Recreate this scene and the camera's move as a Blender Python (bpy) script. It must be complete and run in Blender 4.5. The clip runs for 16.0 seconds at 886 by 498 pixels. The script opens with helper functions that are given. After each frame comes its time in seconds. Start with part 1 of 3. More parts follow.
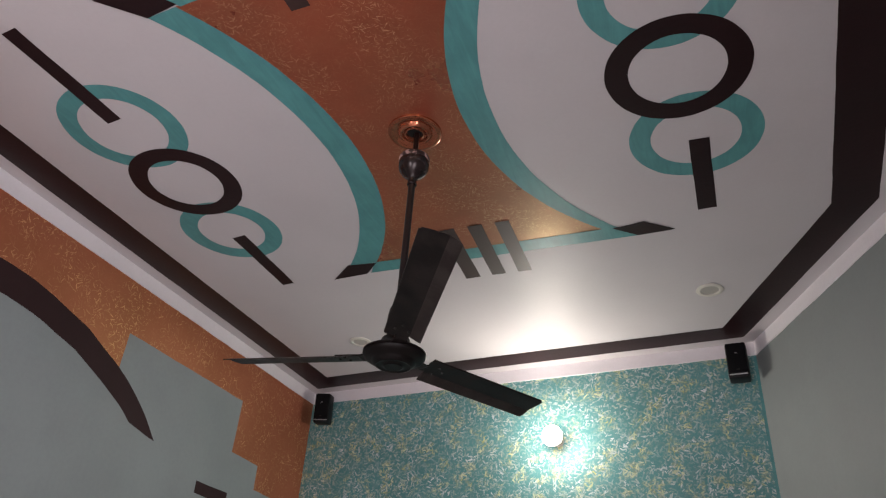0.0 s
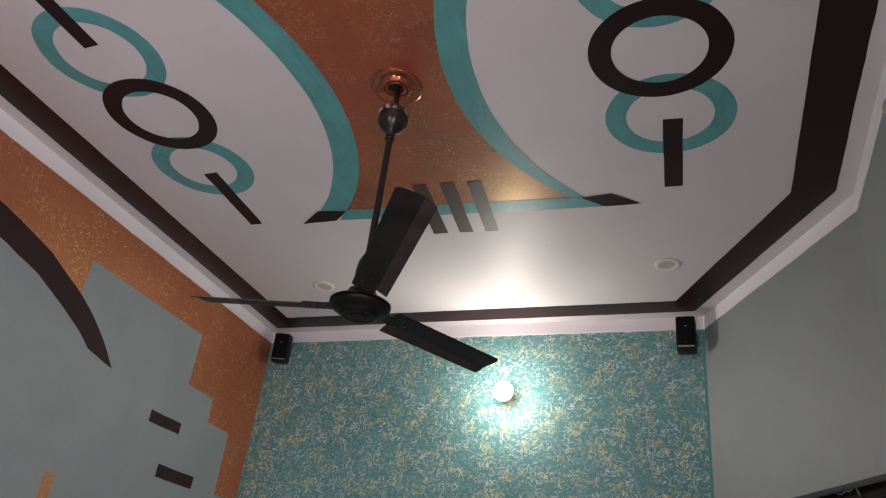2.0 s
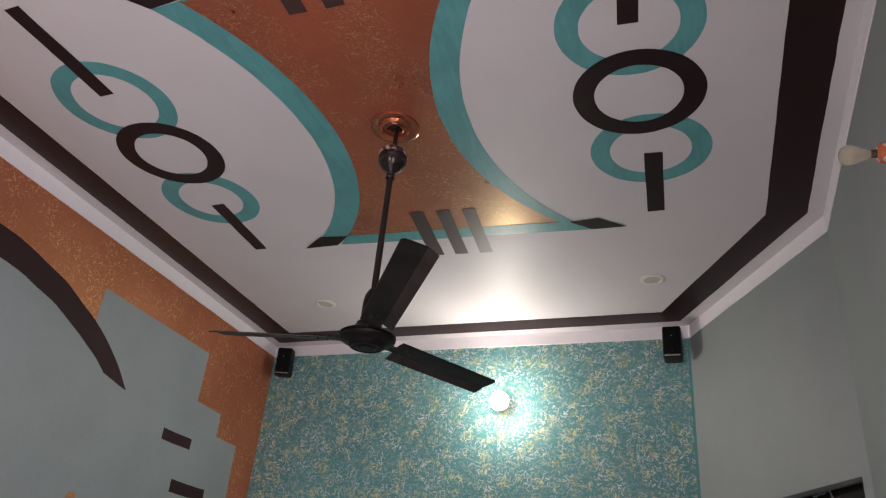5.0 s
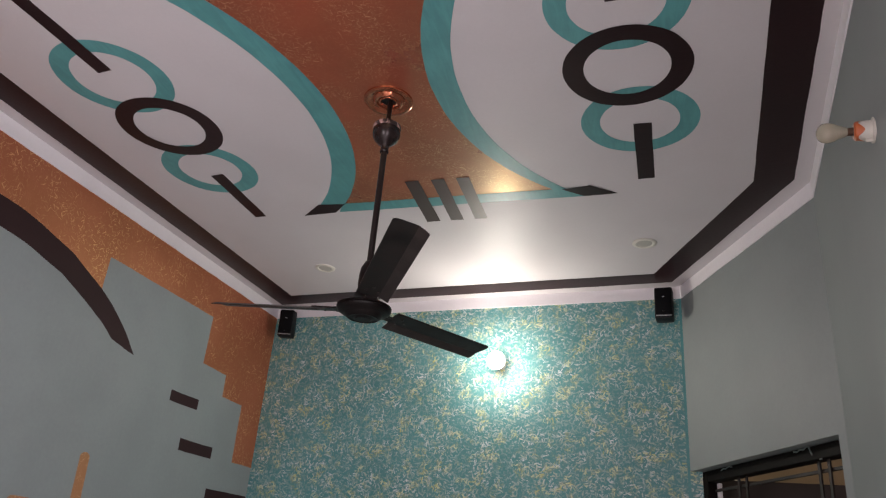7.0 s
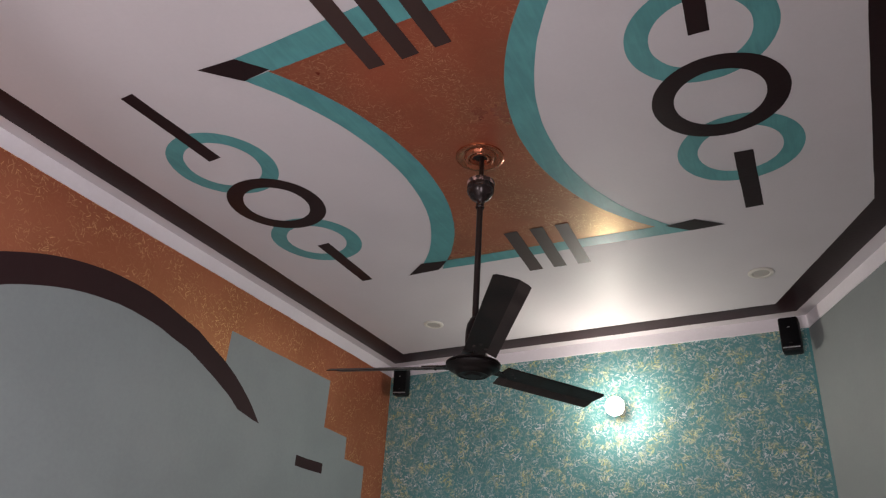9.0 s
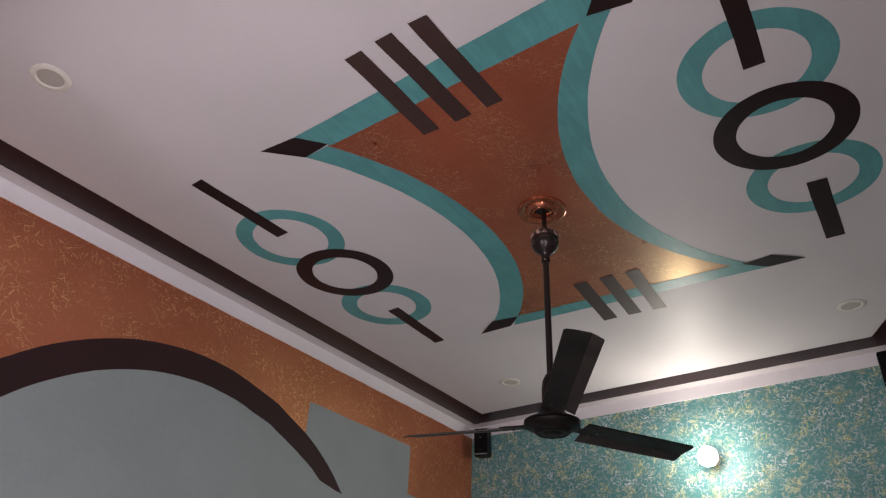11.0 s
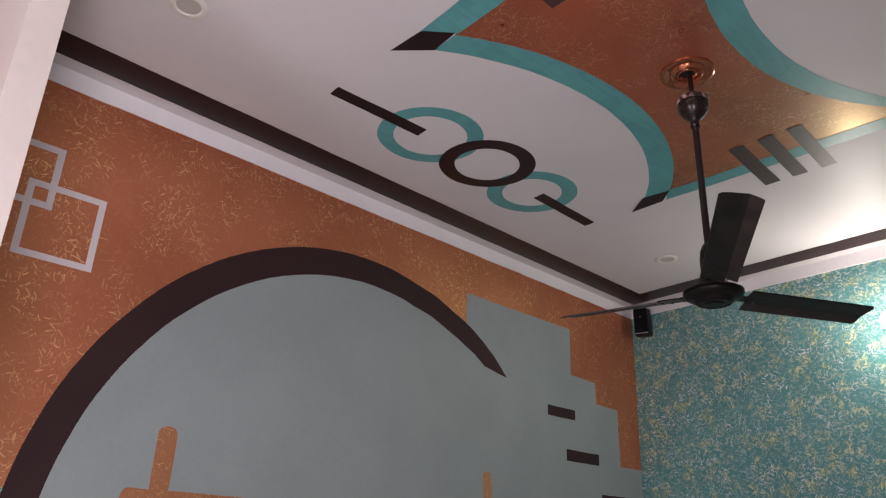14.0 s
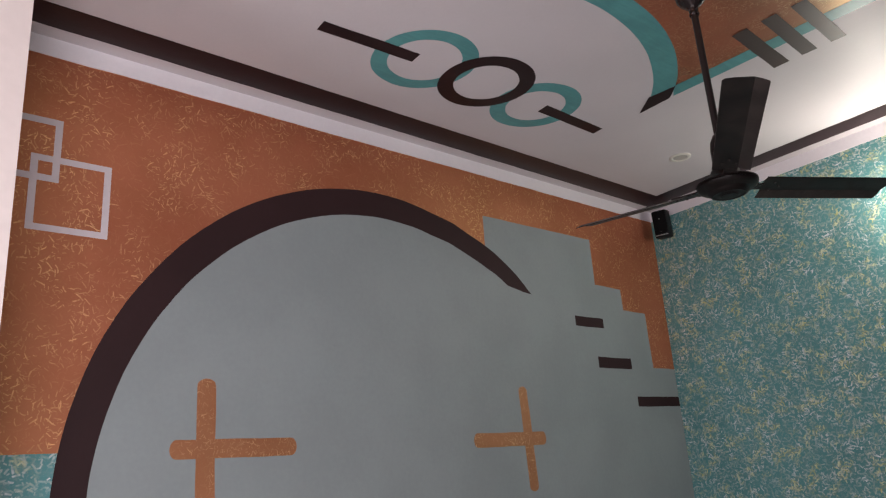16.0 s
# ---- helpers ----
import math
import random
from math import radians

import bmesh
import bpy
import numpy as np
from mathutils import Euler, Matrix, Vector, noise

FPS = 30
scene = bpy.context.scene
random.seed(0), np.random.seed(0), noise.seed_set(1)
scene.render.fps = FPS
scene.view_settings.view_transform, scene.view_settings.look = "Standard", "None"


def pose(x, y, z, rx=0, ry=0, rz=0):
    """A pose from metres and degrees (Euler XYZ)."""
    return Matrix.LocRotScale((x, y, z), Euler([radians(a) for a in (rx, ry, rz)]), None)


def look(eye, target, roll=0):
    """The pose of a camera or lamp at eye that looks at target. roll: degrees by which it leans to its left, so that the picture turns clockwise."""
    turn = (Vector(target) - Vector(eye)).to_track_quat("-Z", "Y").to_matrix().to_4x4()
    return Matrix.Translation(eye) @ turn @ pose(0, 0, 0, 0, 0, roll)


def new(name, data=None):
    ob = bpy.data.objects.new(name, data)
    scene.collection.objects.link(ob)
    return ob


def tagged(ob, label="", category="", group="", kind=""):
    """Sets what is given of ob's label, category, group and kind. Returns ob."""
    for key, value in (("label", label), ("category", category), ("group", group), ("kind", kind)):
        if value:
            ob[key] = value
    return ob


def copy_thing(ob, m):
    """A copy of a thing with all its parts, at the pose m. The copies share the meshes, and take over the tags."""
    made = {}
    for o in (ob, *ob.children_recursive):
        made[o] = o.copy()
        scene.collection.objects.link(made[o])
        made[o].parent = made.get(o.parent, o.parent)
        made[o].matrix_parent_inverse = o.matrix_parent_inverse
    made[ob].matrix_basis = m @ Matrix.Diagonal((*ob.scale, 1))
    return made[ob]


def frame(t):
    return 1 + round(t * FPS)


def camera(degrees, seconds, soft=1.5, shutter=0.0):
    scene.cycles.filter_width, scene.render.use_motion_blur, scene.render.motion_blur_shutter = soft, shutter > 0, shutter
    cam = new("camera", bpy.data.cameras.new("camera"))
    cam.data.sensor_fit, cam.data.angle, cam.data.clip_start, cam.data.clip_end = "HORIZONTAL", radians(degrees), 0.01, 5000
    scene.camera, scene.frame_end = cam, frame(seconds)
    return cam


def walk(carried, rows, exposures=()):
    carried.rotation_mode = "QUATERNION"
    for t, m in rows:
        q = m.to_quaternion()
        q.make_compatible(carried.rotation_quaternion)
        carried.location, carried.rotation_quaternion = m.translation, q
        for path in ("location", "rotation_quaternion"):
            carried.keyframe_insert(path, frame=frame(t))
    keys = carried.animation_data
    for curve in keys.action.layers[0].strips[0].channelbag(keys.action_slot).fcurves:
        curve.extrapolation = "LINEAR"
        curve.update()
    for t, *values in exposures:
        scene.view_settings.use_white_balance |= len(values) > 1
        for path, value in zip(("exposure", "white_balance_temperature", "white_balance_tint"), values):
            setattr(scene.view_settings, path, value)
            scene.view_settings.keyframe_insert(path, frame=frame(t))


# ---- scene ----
cam = camera(62.4, 16.0, soft=1.22)
PATH = [
    (0, (1.374, 1.544, 1.393), (0.719, 3.123, 2.432), 4.1),
    (0.5, (1.379, 1.538, 1.402), (0.79, 3.145, 2.438), 5.8),
    (1, (1.375, 1.525, 1.395), (0.783, 3.156, 2.39), 6.2),
    (1.5, (1.374, 1.502, 1.398), (0.801, 3.159, 2.361), 6.7),
    (2, (1.374, 1.477, 1.392), (0.8, 3.155, 2.317), 7.1),
    (2.5, (1.384, 1.477, 1.388), (0.811, 3.158, 2.309), 6.9),
    (3, (1.381, 1.476, 1.386), (0.807, 3.165, 2.29), 6.6),
    (3.5, (1.384, 1.423, 1.395), (0.814, 3.113, 2.299), 6.5),
    (6, (1.441, 1.176, 1.43), (0.896, 2.865, 2.352), 5.1),
    (6.5, (1.461, 1.159, 1.438), (0.911, 2.876, 2.302), 4.9),
    (7, (1.467, 1.144, 1.452), (0.904, 2.889, 2.251), 4.9),
    (7.5, (1.473, 1.135, 1.456), (0.861, 2.865, 2.251), 5.5),
    (8, (1.48, 1.121, 1.461), (0.78, 2.79, 2.313), 5.2),
    (8.5, (1.478, 1.128, 1.465), (0.727, 2.752, 2.358), 4.4),
    (9, (1.488, 1.131, 1.473), (0.668, 2.72, 2.369), 3.8),
    (9.2, (1.474, 1.122, 1.462), (0.625, 2.695, 2.359), 3.8),
    (11.3, (1.504, 1.148, 1.492), (0.524, 2.548, 2.531), 2.5),
    (11.5, (1.505, 1.15, 1.481), (0.506, 2.533, 2.524), 2.6),
    (12, (1.504, 1.156, 1.48), (0.446, 2.525, 2.482), 3.3),
    (12.5, (1.506, 1.151, 1.47), (0.363, 2.494, 2.413), 3.7),
    (13, (1.508, 1.155, 1.474), (0.283, 2.469, 2.352), 4.1),
    (13.5, (1.508, 1.159, 1.469), (0.208, 2.447, 2.276), 4.0),
    (14, (1.5, 1.163, 1.462), (0.161, 2.445, 2.212), 2.2),
    (14.5, (1.504, 1.177, 1.455), (0.137, 2.466, 2.142), -1.1),
    (15, (1.503, 1.182, 1.456), (0.113, 2.473, 2.089), -3.0),
    (15.5, (1.512, 1.19, 1.456), (0.103, 2.475, 2.057), -3.7),
    (16, (1.509, 1.191, 1.451), (0.086, 2.476, 2.019), -4.2),
]
EXPOSURES = [(0, -0.02), (3.5, -0.01), (6, 0.09), (7.2, 0.11), (8.5, -0.09), (9.2, -0.10), (11.5, -0.23), (12.5, -0.17), (13.5, -0.07), (14.5, -0.02), (16, 0.02)]
walk(cam, [(t, look(eye, target, roll)) for t, eye, target, roll in PATH], EXPOSURES)
LAMP = 238.0                   # strength of the lit bulb

# ---- world and exposure ----
world = bpy.data.worlds.new("world")
scene.world = world
world.use_nodes = True
world.node_tree.nodes["Background"].inputs[0].default_value = (1.0, 0.82, 0.62, 1)
world.node_tree.nodes["Background"].inputs[1].default_value = 0.25
scene.view_settings.exposure = 0.0
# fill lamp in an unseen, assumed doorway in the hall's side wall
FILL_DOOR_TOP = 2.1
side_fill = bpy.data.lights.new("side_fill_light", "AREA")
side_fill.shape, side_fill.size, side_fill.size_y = "RECTANGLE", 2.0, 0.9
side_fill.energy, side_fill.color = 87.0, (1.0, 0.902, 0.96)
new("side_fill_light", side_fill).matrix_world = look((2.13, 0.7, 1.05), (-1.0, 1.2, 0.6), 90)
# second fill lamp, in an unseen doorway assumed at the end of the hall
end_fill = side_fill.copy()
end_fill.name, end_fill.energy = "end_fill_light", 54.0
new("end_fill_light", end_fill).matrix_world = look((0.2, -1.66, 1.05), (0.2, 2.0, 1.05), 90)

# ---- plan, in metres ----
CEIL = 3.2                      # ceiling height
BAND = 3.12                     # lower edge of the white cornice band
LEFT = -1.38                    # left wall
CORNER_BL = (-1.38, 5.955)
CORNER_BR = (1.594, 5.686)
BEND = (2.153, 4.399)           # where the slanted wall meets the side wall
SIDE_END = (1.955, 1.50)
ARCHWAY_FAR, ARCHWAY_NEAR = 1.55, 1.455


# ---- node helpers ----
class Nodes:
    def __init__(self, name):
        self.material = bpy.data.materials.new(name)
        self.material.use_nodes = True
        self.tree = self.material.node_tree
        self.tree.nodes.clear()
        self.out = self.tree.nodes.new("ShaderNodeOutputMaterial")

    def put(self, socket, value):
        if isinstance(value, bpy.types.NodeSocket):
            self.tree.links.new(value, socket)
        elif isinstance(value, (tuple, list)) and len(value) == 3 and socket.type == "RGBA":
            socket.default_value = (*value, 1)
        else:
            socket.default_value = value

    def node(self, kind, out=0, settings=None, **inputs):
        n = self.tree.nodes.new(kind)
        for key, value in (settings or {}).items():
            setattr(n, key, value)
        for key, value in inputs.items():
            self.put(n.inputs[int(key[1:]) if key[0] == "i" and key[1:].isdigit() else key.replace("_", " ")], value)
        return n.outputs[out]

    def math(self, op, a, b=0.0, c=None):
        n = self.tree.nodes.new("ShaderNodeMath")
        n.operation = op
        self.put(n.inputs[0], a)
        self.put(n.inputs[1], b)
        if c is not None:
            self.put(n.inputs[2], c)
        return n.outputs[0]

    def mix(self, factor, a, b):
        n = self.tree.nodes.new("ShaderNodeMix")
        n.data_type = "RGBA"
        self.put(n.inputs[0], factor)
        self.put(n.inputs[6], a)
        self.put(n.inputs[7], b)
        return n.outputs[2]

    def ramp(self, value, low, high):
        n = self.tree.nodes.new("ShaderNodeMapRange")
        n.interpolation_type = "SMOOTHSTEP"
        self.put(n.inputs[0], value)
        n.inputs[1].default_value, n.inputs[2].default_value = low, high
        return n.outputs[0]

    def flat(self, axes):
        """World position along two axes, as a vector."""
        place = self.node("ShaderNodeNewGeometry", 0)
        sep = self.tree.nodes.new("ShaderNodeSeparateXYZ")
        self.put(sep.inputs[0], place)
        return self.node("ShaderNodeCombineXYZ", i0=sep.outputs["XYZ".index(axes[0])], i1=sep.outputs["XYZ".index(axes[1])])

    def noise(self, vector, scale, detail=3.0, rough=0.55):
        return self.node("ShaderNodeTexNoise", 0, Vector=vector, Scale=scale, Detail=detail, Roughness=rough)

    def surface(self, color, rough=0.5, metal=0.0, bump=None, height=0.002, specular=0.5):
        n = self.tree.nodes.new("ShaderNodeBsdfPrincipled")
        self.put(n.inputs["Base Color"], color)
        self.put(n.inputs["Roughness"], rough)
        self.put(n.inputs["Metallic"], metal)
        self.put(n.inputs["Specular IOR Level"], specular)
        if bump is not None:
            b = self.tree.nodes.new("ShaderNodeBump")
            b.inputs["Distance"].default_value = height
            b.inputs["Strength"].default_value = 1.0
            self.put(b.inputs["Height"], bump)
            self.tree.links.new(b.outputs[0], n.inputs["Normal"])
        self.tree.links.new(n.outputs[0], self.out.inputs[0])
        return n

    def strokes(self, flat, scale, length, width, share, shift, bend=12.0, spread=6.283, lean=0.0):
        """Short bent brush strokes, one to a cell, each turned its own way; share: how many cells hold one."""
        moved = self.node("ShaderNodeVectorMath", 0, {"operation": "ADD"}, i0=flat, i1=(shift, shift * 1.7, 0.0))
        warp = self.node("ShaderNodeTexNoise", 1, Vector=moved, Scale=scale * 0.35, Detail=1.0)
        warp = self.node("ShaderNodeVectorMath", 0, {"operation": "SUBTRACT"}, i0=warp, i1=(0.5, 0.5, 0.5))
        warp = self.node("ShaderNodeVectorMath", 0, {"operation": "SCALE"}, i0=warp, Scale=0.5 / scale)
        moved = self.node("ShaderNodeVectorMath", 0, {"operation": "ADD"}, i0=moved, i1=warp)
        cell = self.tree.nodes.new("ShaderNodeTexVoronoi")
        cell.voronoi_dimensions = "2D"
        self.put(cell.inputs["Vector"], moved)
        self.put(cell.inputs["Scale"], scale)
        off = self.node("ShaderNodeVectorMath", 0, {"operation": "SUBTRACT"}, i0=moved, i1=cell.outputs["Position"])
        tint = self.tree.nodes.new("ShaderNodeSeparateColor")
        self.put(tint.inputs[0], cell.outputs["Color"])
        turn = self.tree.nodes.new("ShaderNodeVectorRotate")
        turn.rotation_type = "Z_AXIS"
        self.put(turn.inputs["Vector"], off)
        self.put(turn.inputs["Angle"], self.math("MULTIPLY_ADD", tint.outputs[0], spread, lean))
        sep = self.tree.nodes.new("ShaderNodeSeparateXYZ")
        self.put(sep.inputs[0], turn.outputs[0])
        u, v = sep.outputs[0], sep.outputs[1]
        k = self.math("MULTIPLY", self.math("SUBTRACT", tint.outputs[1], 0.5), bend * 2)
        v = self.math("ADD", v, self.math("MULTIPLY", self.math("MULTIPLY", u, u), k))
        across = self.ramp(self.math("ABSOLUTE", v), width * 1.1, width * 0.25)
        along = self.ramp(self.math("ABSOLUTE", u), length, length * 0.75)
        kept = self.math("LESS_THAN", tint.outputs[2], share)
        load = self.math("MULTIPLY_ADD", self.math("FRACT", self.math("MULTIPLY", tint.outputs[0], 7.31)), 0.72, 0.28)
        return self.math("MULTIPLY", self.math("MULTIPLY", across, along), self.math("MULTIPLY", kept, load))


def plain(name, color, rough=0.5, metal=0.0, grain=40.0, vary=0.12, height=0.0004, specular=0.5):
    """Paint or plastic with cloudy variation and a fine roller grain."""
    m = Nodes(name)
    place = m.node("ShaderNodeNewGeometry", 0)
    cloud = m.noise(place, 2.3, 4)
    fine = m.noise(place, grain, 3)
    dark = tuple(c * (1 - vary) for c in color)
    light = tuple(min(1.0, c * (1 + vary)) for c in color)
    tone = m.math("ADD", m.math("MULTIPLY", cloud, 0.7), m.math("MULTIPLY", fine, 0.3))
    m.surface(m.mix(m.ramp(tone, 0.3, 0.7), dark, light), m.math("ADD", m.math("MULTIPLY", fine, 0.12), rough - 0.06), metal, fine, height, specular)
    return m.material


def copper_paint(name, axes, dark, light, size=1.0, bright=0.78, rough=0.40, flake=0.24, sheen=(0.95, 0.66, 0.30), relief=0.0012, gilt=0.30):
    """Burnt-orange metallic paint with short gold brush flecks in loose clusters."""
    m = Nodes(name)
    flat = m.flat(axes)
    cloud = m.noise(flat, 2.0, 5, 0.6)
    mottle = m.noise(flat, 14.0, 4, 0.6)
    base = m.mix(m.ramp(cloud, 0.32, 0.7), dark, light)
    base = m.mix(m.math("MULTIPLY", m.ramp(mottle, 0.45, 0.75), 0.14), base, COPPER_GOLD)
    # fine stippled dabs, thicker in some patches
    patch = m.ramp(m.noise(flat, 5.0, 3), 0.38, 0.62)
    dab = m.ramp(m.noise(flat, 75.0, 4, 0.7), 0.50, 0.64)
    base = m.mix(m.math("MULTIPLY", dab, m.math("MULTIPLY_ADD", patch, 0.24, 0.08)), base, COPPER_GOLD)
    a = m.strokes(flat, 19.0 / size, 0.024 * size, 0.0040 * size, 0.55, 0.0, 14.0)
    b = m.strokes(flat, 24.0 / size, 0.020 * size, 0.0034 * size, 0.5, 3.1, 20.0)
    c = m.strokes(flat, 30.0 / size, 0.015 * size, 0.0032 * size, 0.5, 7.7, 25.0)
    d = m.strokes(flat, 48.0 / size, 0.009 * size, 0.0026 * size, 0.45, 11.3, 30.0)
    marks = m.math("MAXIMUM", m.math("MAXIMUM", a, b), m.math("MULTIPLY", m.math("MAXIMUM", c, d), 0.8))
    marks = m.math("MULTIPLY", marks, m.math("ADD", m.math("MULTIPLY", patch, 0.80), 0.10))
    marks = m.math("MULTIPLY", marks, m.ramp(m.noise(flat, 60.0, 2), 0.28, 0.60))
    color = m.mix(m.math("MULTIPLY", marks, bright), base, FLECK_GOLD)
    bump = m.math("ADD", m.math("MULTIPLY", mottle, 0.6), m.math("MULTIPLY", m.noise(flat, 48.0, 2), 0.25))
    body = m.surface(color, 0.5, 0.0, bump, relief, 0.3)
    # gold mica in the paint
    mica = m.tree.nodes.new("ShaderNodeBsdfAnisotropic")
    m.put(mica.inputs["Color"], sheen)
    m.put(mica.inputs["Roughness"], m.math("ADD", m.math("MULTIPLY", cloud, 0.12), rough - 0.06))
    m.tree.links.new(body.inputs["Normal"].links[0].from_socket, mica.inputs["Normal"])
    both = m.tree.nodes.new("ShaderNodeMixShader")
    m.put(both.inputs[0], m.math("MULTIPLY_ADD", marks, gilt, flake * 0.7))
    m.tree.links.new(body.outputs[0], both.inputs[1])
    m.tree.links.new(mica.outputs[0], both.inputs[2])
    m.tree.links.new(both.outputs[0], m.out.inputs[0])
    return m.material


def teal_flecked(name, axes):
    """Teal wall thickly dabbed with thin pale strokes and mustard dabs."""
    m = Nodes(name)
    flat = m.flat(axes)
    cloud = m.noise(flat, 1.7, 4)
    fine = m.noise(flat, 28.0, 4, 0.65)
    grit = m.noise(flat, 95.0, 3, 0.6)
    base = m.mix(m.ramp(cloud, 0.3, 0.7), (0.072, 0.262, 0.272), (0.106, 0.330, 0.338))
    base = m.mix(m.math("MULTIPLY", m.ramp(fine, 0.42, 0.70), 0.50), base, (0.21, 0.34, 0.33))
    base = m.mix(m.math("MULTIPLY", m.ramp(grit, 0.50, 0.68), 0.25), base, (0.36, 0.45, 0.43))
    thick = m.math("ADD", m.math("MULTIPLY", m.ramp(m.noise(flat, 7.0, 3), 0.38, 0.60), 0.60), 0.40)
    pale = None
    for scale, length, width, share, shift in ((25.0, 0.018, 0.0056, 0.65, 0.0), (29.0, 0.016, 0.0052, 0.65, 2.3), (34.0, 0.013, 0.0050, 0.5, 5.9), (43.0, 0.010, 0.0042, 0.5, 9.1), (55.0, 0.007, 0.0036, 0.5, 19.3)):
        one = m.strokes(flat, scale, length, width, share, shift, 9.0, 3.6, 0.0)
        pale = one if pale is None else m.math("MAXIMUM", pale, one)
    # mustard dabs fan out in small bursts
    gold = m.strokes(flat, 27.0, 0.017, 0.0056, 0.8, 12.4, 7.0)
    gold = m.math("MAXIMUM", gold, m.strokes(flat, 32.0, 0.015, 0.0056, 0.75, 15.7, 11.0))
    gold = m.math("MAXIMUM", gold, m.strokes(flat, 39.0, 0.012, 0.0050, 0.7, 23.9, 11.0))
    where = m.ramp(m.noise(flat, 10.5, 2), 0.50, 0.62)
    worn = m.ramp(m.noise(flat, 45.0, 2), 0.20, 0.56)
    tone = m.mix(m.ramp(m.noise(flat, 16.0, 2), 0.35, 0.65), (0.52, 0.58, 0.50), (0.88, 0.90, 0.92))
    color = m.mix(m.math("MULTIPLY", m.math("MULTIPLY", pale, worn), m.math("MULTIPLY", thick, 0.95)), base, tone)
    smear = m.math("MULTIPLY", m.math("MULTIPLY", where, m.ramp(fine, 0.42, 0.65)), 0.40)
    color = m.mix(smear, color, (0.36, 0.36, 0.17))
    ochre = m.mix(m.ramp(m.noise(flat, 21.0, 1), 0.40, 0.62), (0.64, 0.60, 0.19), (0.74, 0.77, 0.48))
    color = m.mix(m.math("MULTIPLY", m.math("MULTIPLY", gold, where), 0.95), color, ochre)
    # brush relief over a slightly wavy plaster
    relief = m.math("ADD", m.math("MULTIPLY", m.math("MAXIMUM", pale, gold), 0.5), m.math("MULTIPLY", fine, 0.5))
    waves = m.noise(flat, 3.2, 2, 0.5)
    m.surface(color, 0.44, 0.0, m.math("MULTIPLY_ADD", waves, 9.0, relief), 0.001, 0.5)
    return m.material


COPPER_GOLD, FLECK_GOLD = (0.44, 0.19, 0.09), (0.86, 0.63, 0.36)

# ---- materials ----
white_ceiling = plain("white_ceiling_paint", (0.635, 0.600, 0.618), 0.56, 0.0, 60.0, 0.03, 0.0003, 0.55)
# band white raised to stand in for the extra light the band catches
white_band = plain("raised_band_white", (0.86, 0.83, 0.87), 0.45, 0.0, 60.0, 0.04, 0.0004)
white_plaster = plain("white_plaster", (0.64, 0.58, 0.55), 0.6, 0.0, 30.0, 0.05, 0.0008)
dark_brown = plain("dark_brown_paint", (0.022, 0.0085, 0.0098), 0.34, 0.0, 50.0, 0.15, 0.0004, 0.22)
stripe_brown = plain("satin_brown_paint", (0.050, 0.025, 0.022), 0.47, 0.0, 50.0, 0.15, 0.0004, 0.48)
matt_brown = plain("matt_brown_wall_paint", (0.032, 0.0135, 0.0150), 0.62, 0.0, 50.0, 0.15, 0.0005, 0.25)
def brushed_paint(name, color, vary):
    """Thin brushed paint: long streaks over cloudy, uneven cover."""
    m = Nodes(name)
    place = m.node("ShaderNodeNewGeometry", 0)
    cloud = m.noise(place, 5.0, 4, 0.6)
    warp = m.node("ShaderNodeVectorMath", 0, {"operation": "MULTIPLY"}, i0=place, i1=(38.0, 5.0, 38.0))
    streak = m.node("ShaderNodeTexNoise", 0, Vector=warp, Scale=1.0, Detail=3.0, Roughness=0.6, Distortion=0.8)
    tone = m.math("ADD", m.math("MULTIPLY", cloud, 0.55), m.math("MULTIPLY", streak, 0.45))
    thin = tuple(c * (1 + vary) + 0.02 * vary for c in color)
    m.surface(m.mix(m.ramp(tone, 0.36, 0.66), tuple(c * (1 - vary) for c in color), thin), m.math("MULTIPLY_ADD", streak, 0.16, 0.36), 0.0, streak, 0.0004)
    return m.material


teal_paint = brushed_paint("teal_paint", (0.098, 0.315, 0.320), 0.13)
grey_wall = plain("grey_green_paint", (0.275, 0.308, 0.305), 0.58, 0.0, 45.0, 0.05, 0.0004, 0.35)
field_grey = plain("grey_blue_paint", (0.292, 0.338, 0.343), 0.55, 0.0, 45.0, 0.06, 0.0004, 0.35)
pale_grey = plain("pale_grey_paint", (0.62, 0.575, 0.595), 0.45, 0.0, 45.0, 0.06, 0.0004)
copper_ceiling = copper_paint("copper_ceiling_paint", "XY", (0.23, 0.030, 0.017), (0.315, 0.050, 0.027), 0.56, 0.62, 0.29, 0.26, (1.0, 0.75, 0.40), 0.0003, 0.12)
copper_wall = copper_paint("copper_wall_paint", "YZ", (0.300, 0.070, 0.043), (0.400, 0.112, 0.071), 0.84, 0.92, 0.41, 0.27, (1.0, 0.57, 0.19))
copper_cross = copper_paint("copper_cross_paint", "YZ", (0.32, 0.115, 0.055), (0.40, 0.155, 0.08), 0.62, 1.0)
teal_back = teal_flecked("teal_flecked_paint", "XZ")
teal_side = teal_flecked("teal_flecked_side_paint", "YZ")
def dusty_enamel(name, color, dust):
    """Dark enamel with smudges of settled dust."""
    m = Nodes(name)
    place = m.node("ShaderNodeNewGeometry", 0)
    smudge = m.noise(place, 16.0, 4, 0.6)
    fine = m.noise(place, 90.0, 3)
    film = m.math("ADD", m.math("MULTIPLY", m.ramp(smudge, 0.42, 0.66), 0.7), m.math("MULTIPLY", m.ramp(fine, 0.5, 0.75), 0.3))
    m.surface(m.mix(film, color, dust), m.math("ADD", m.math("MULTIPLY", film, 0.15), 0.34), 0.0, fine, 0.0002, 0.28)
    return m.material


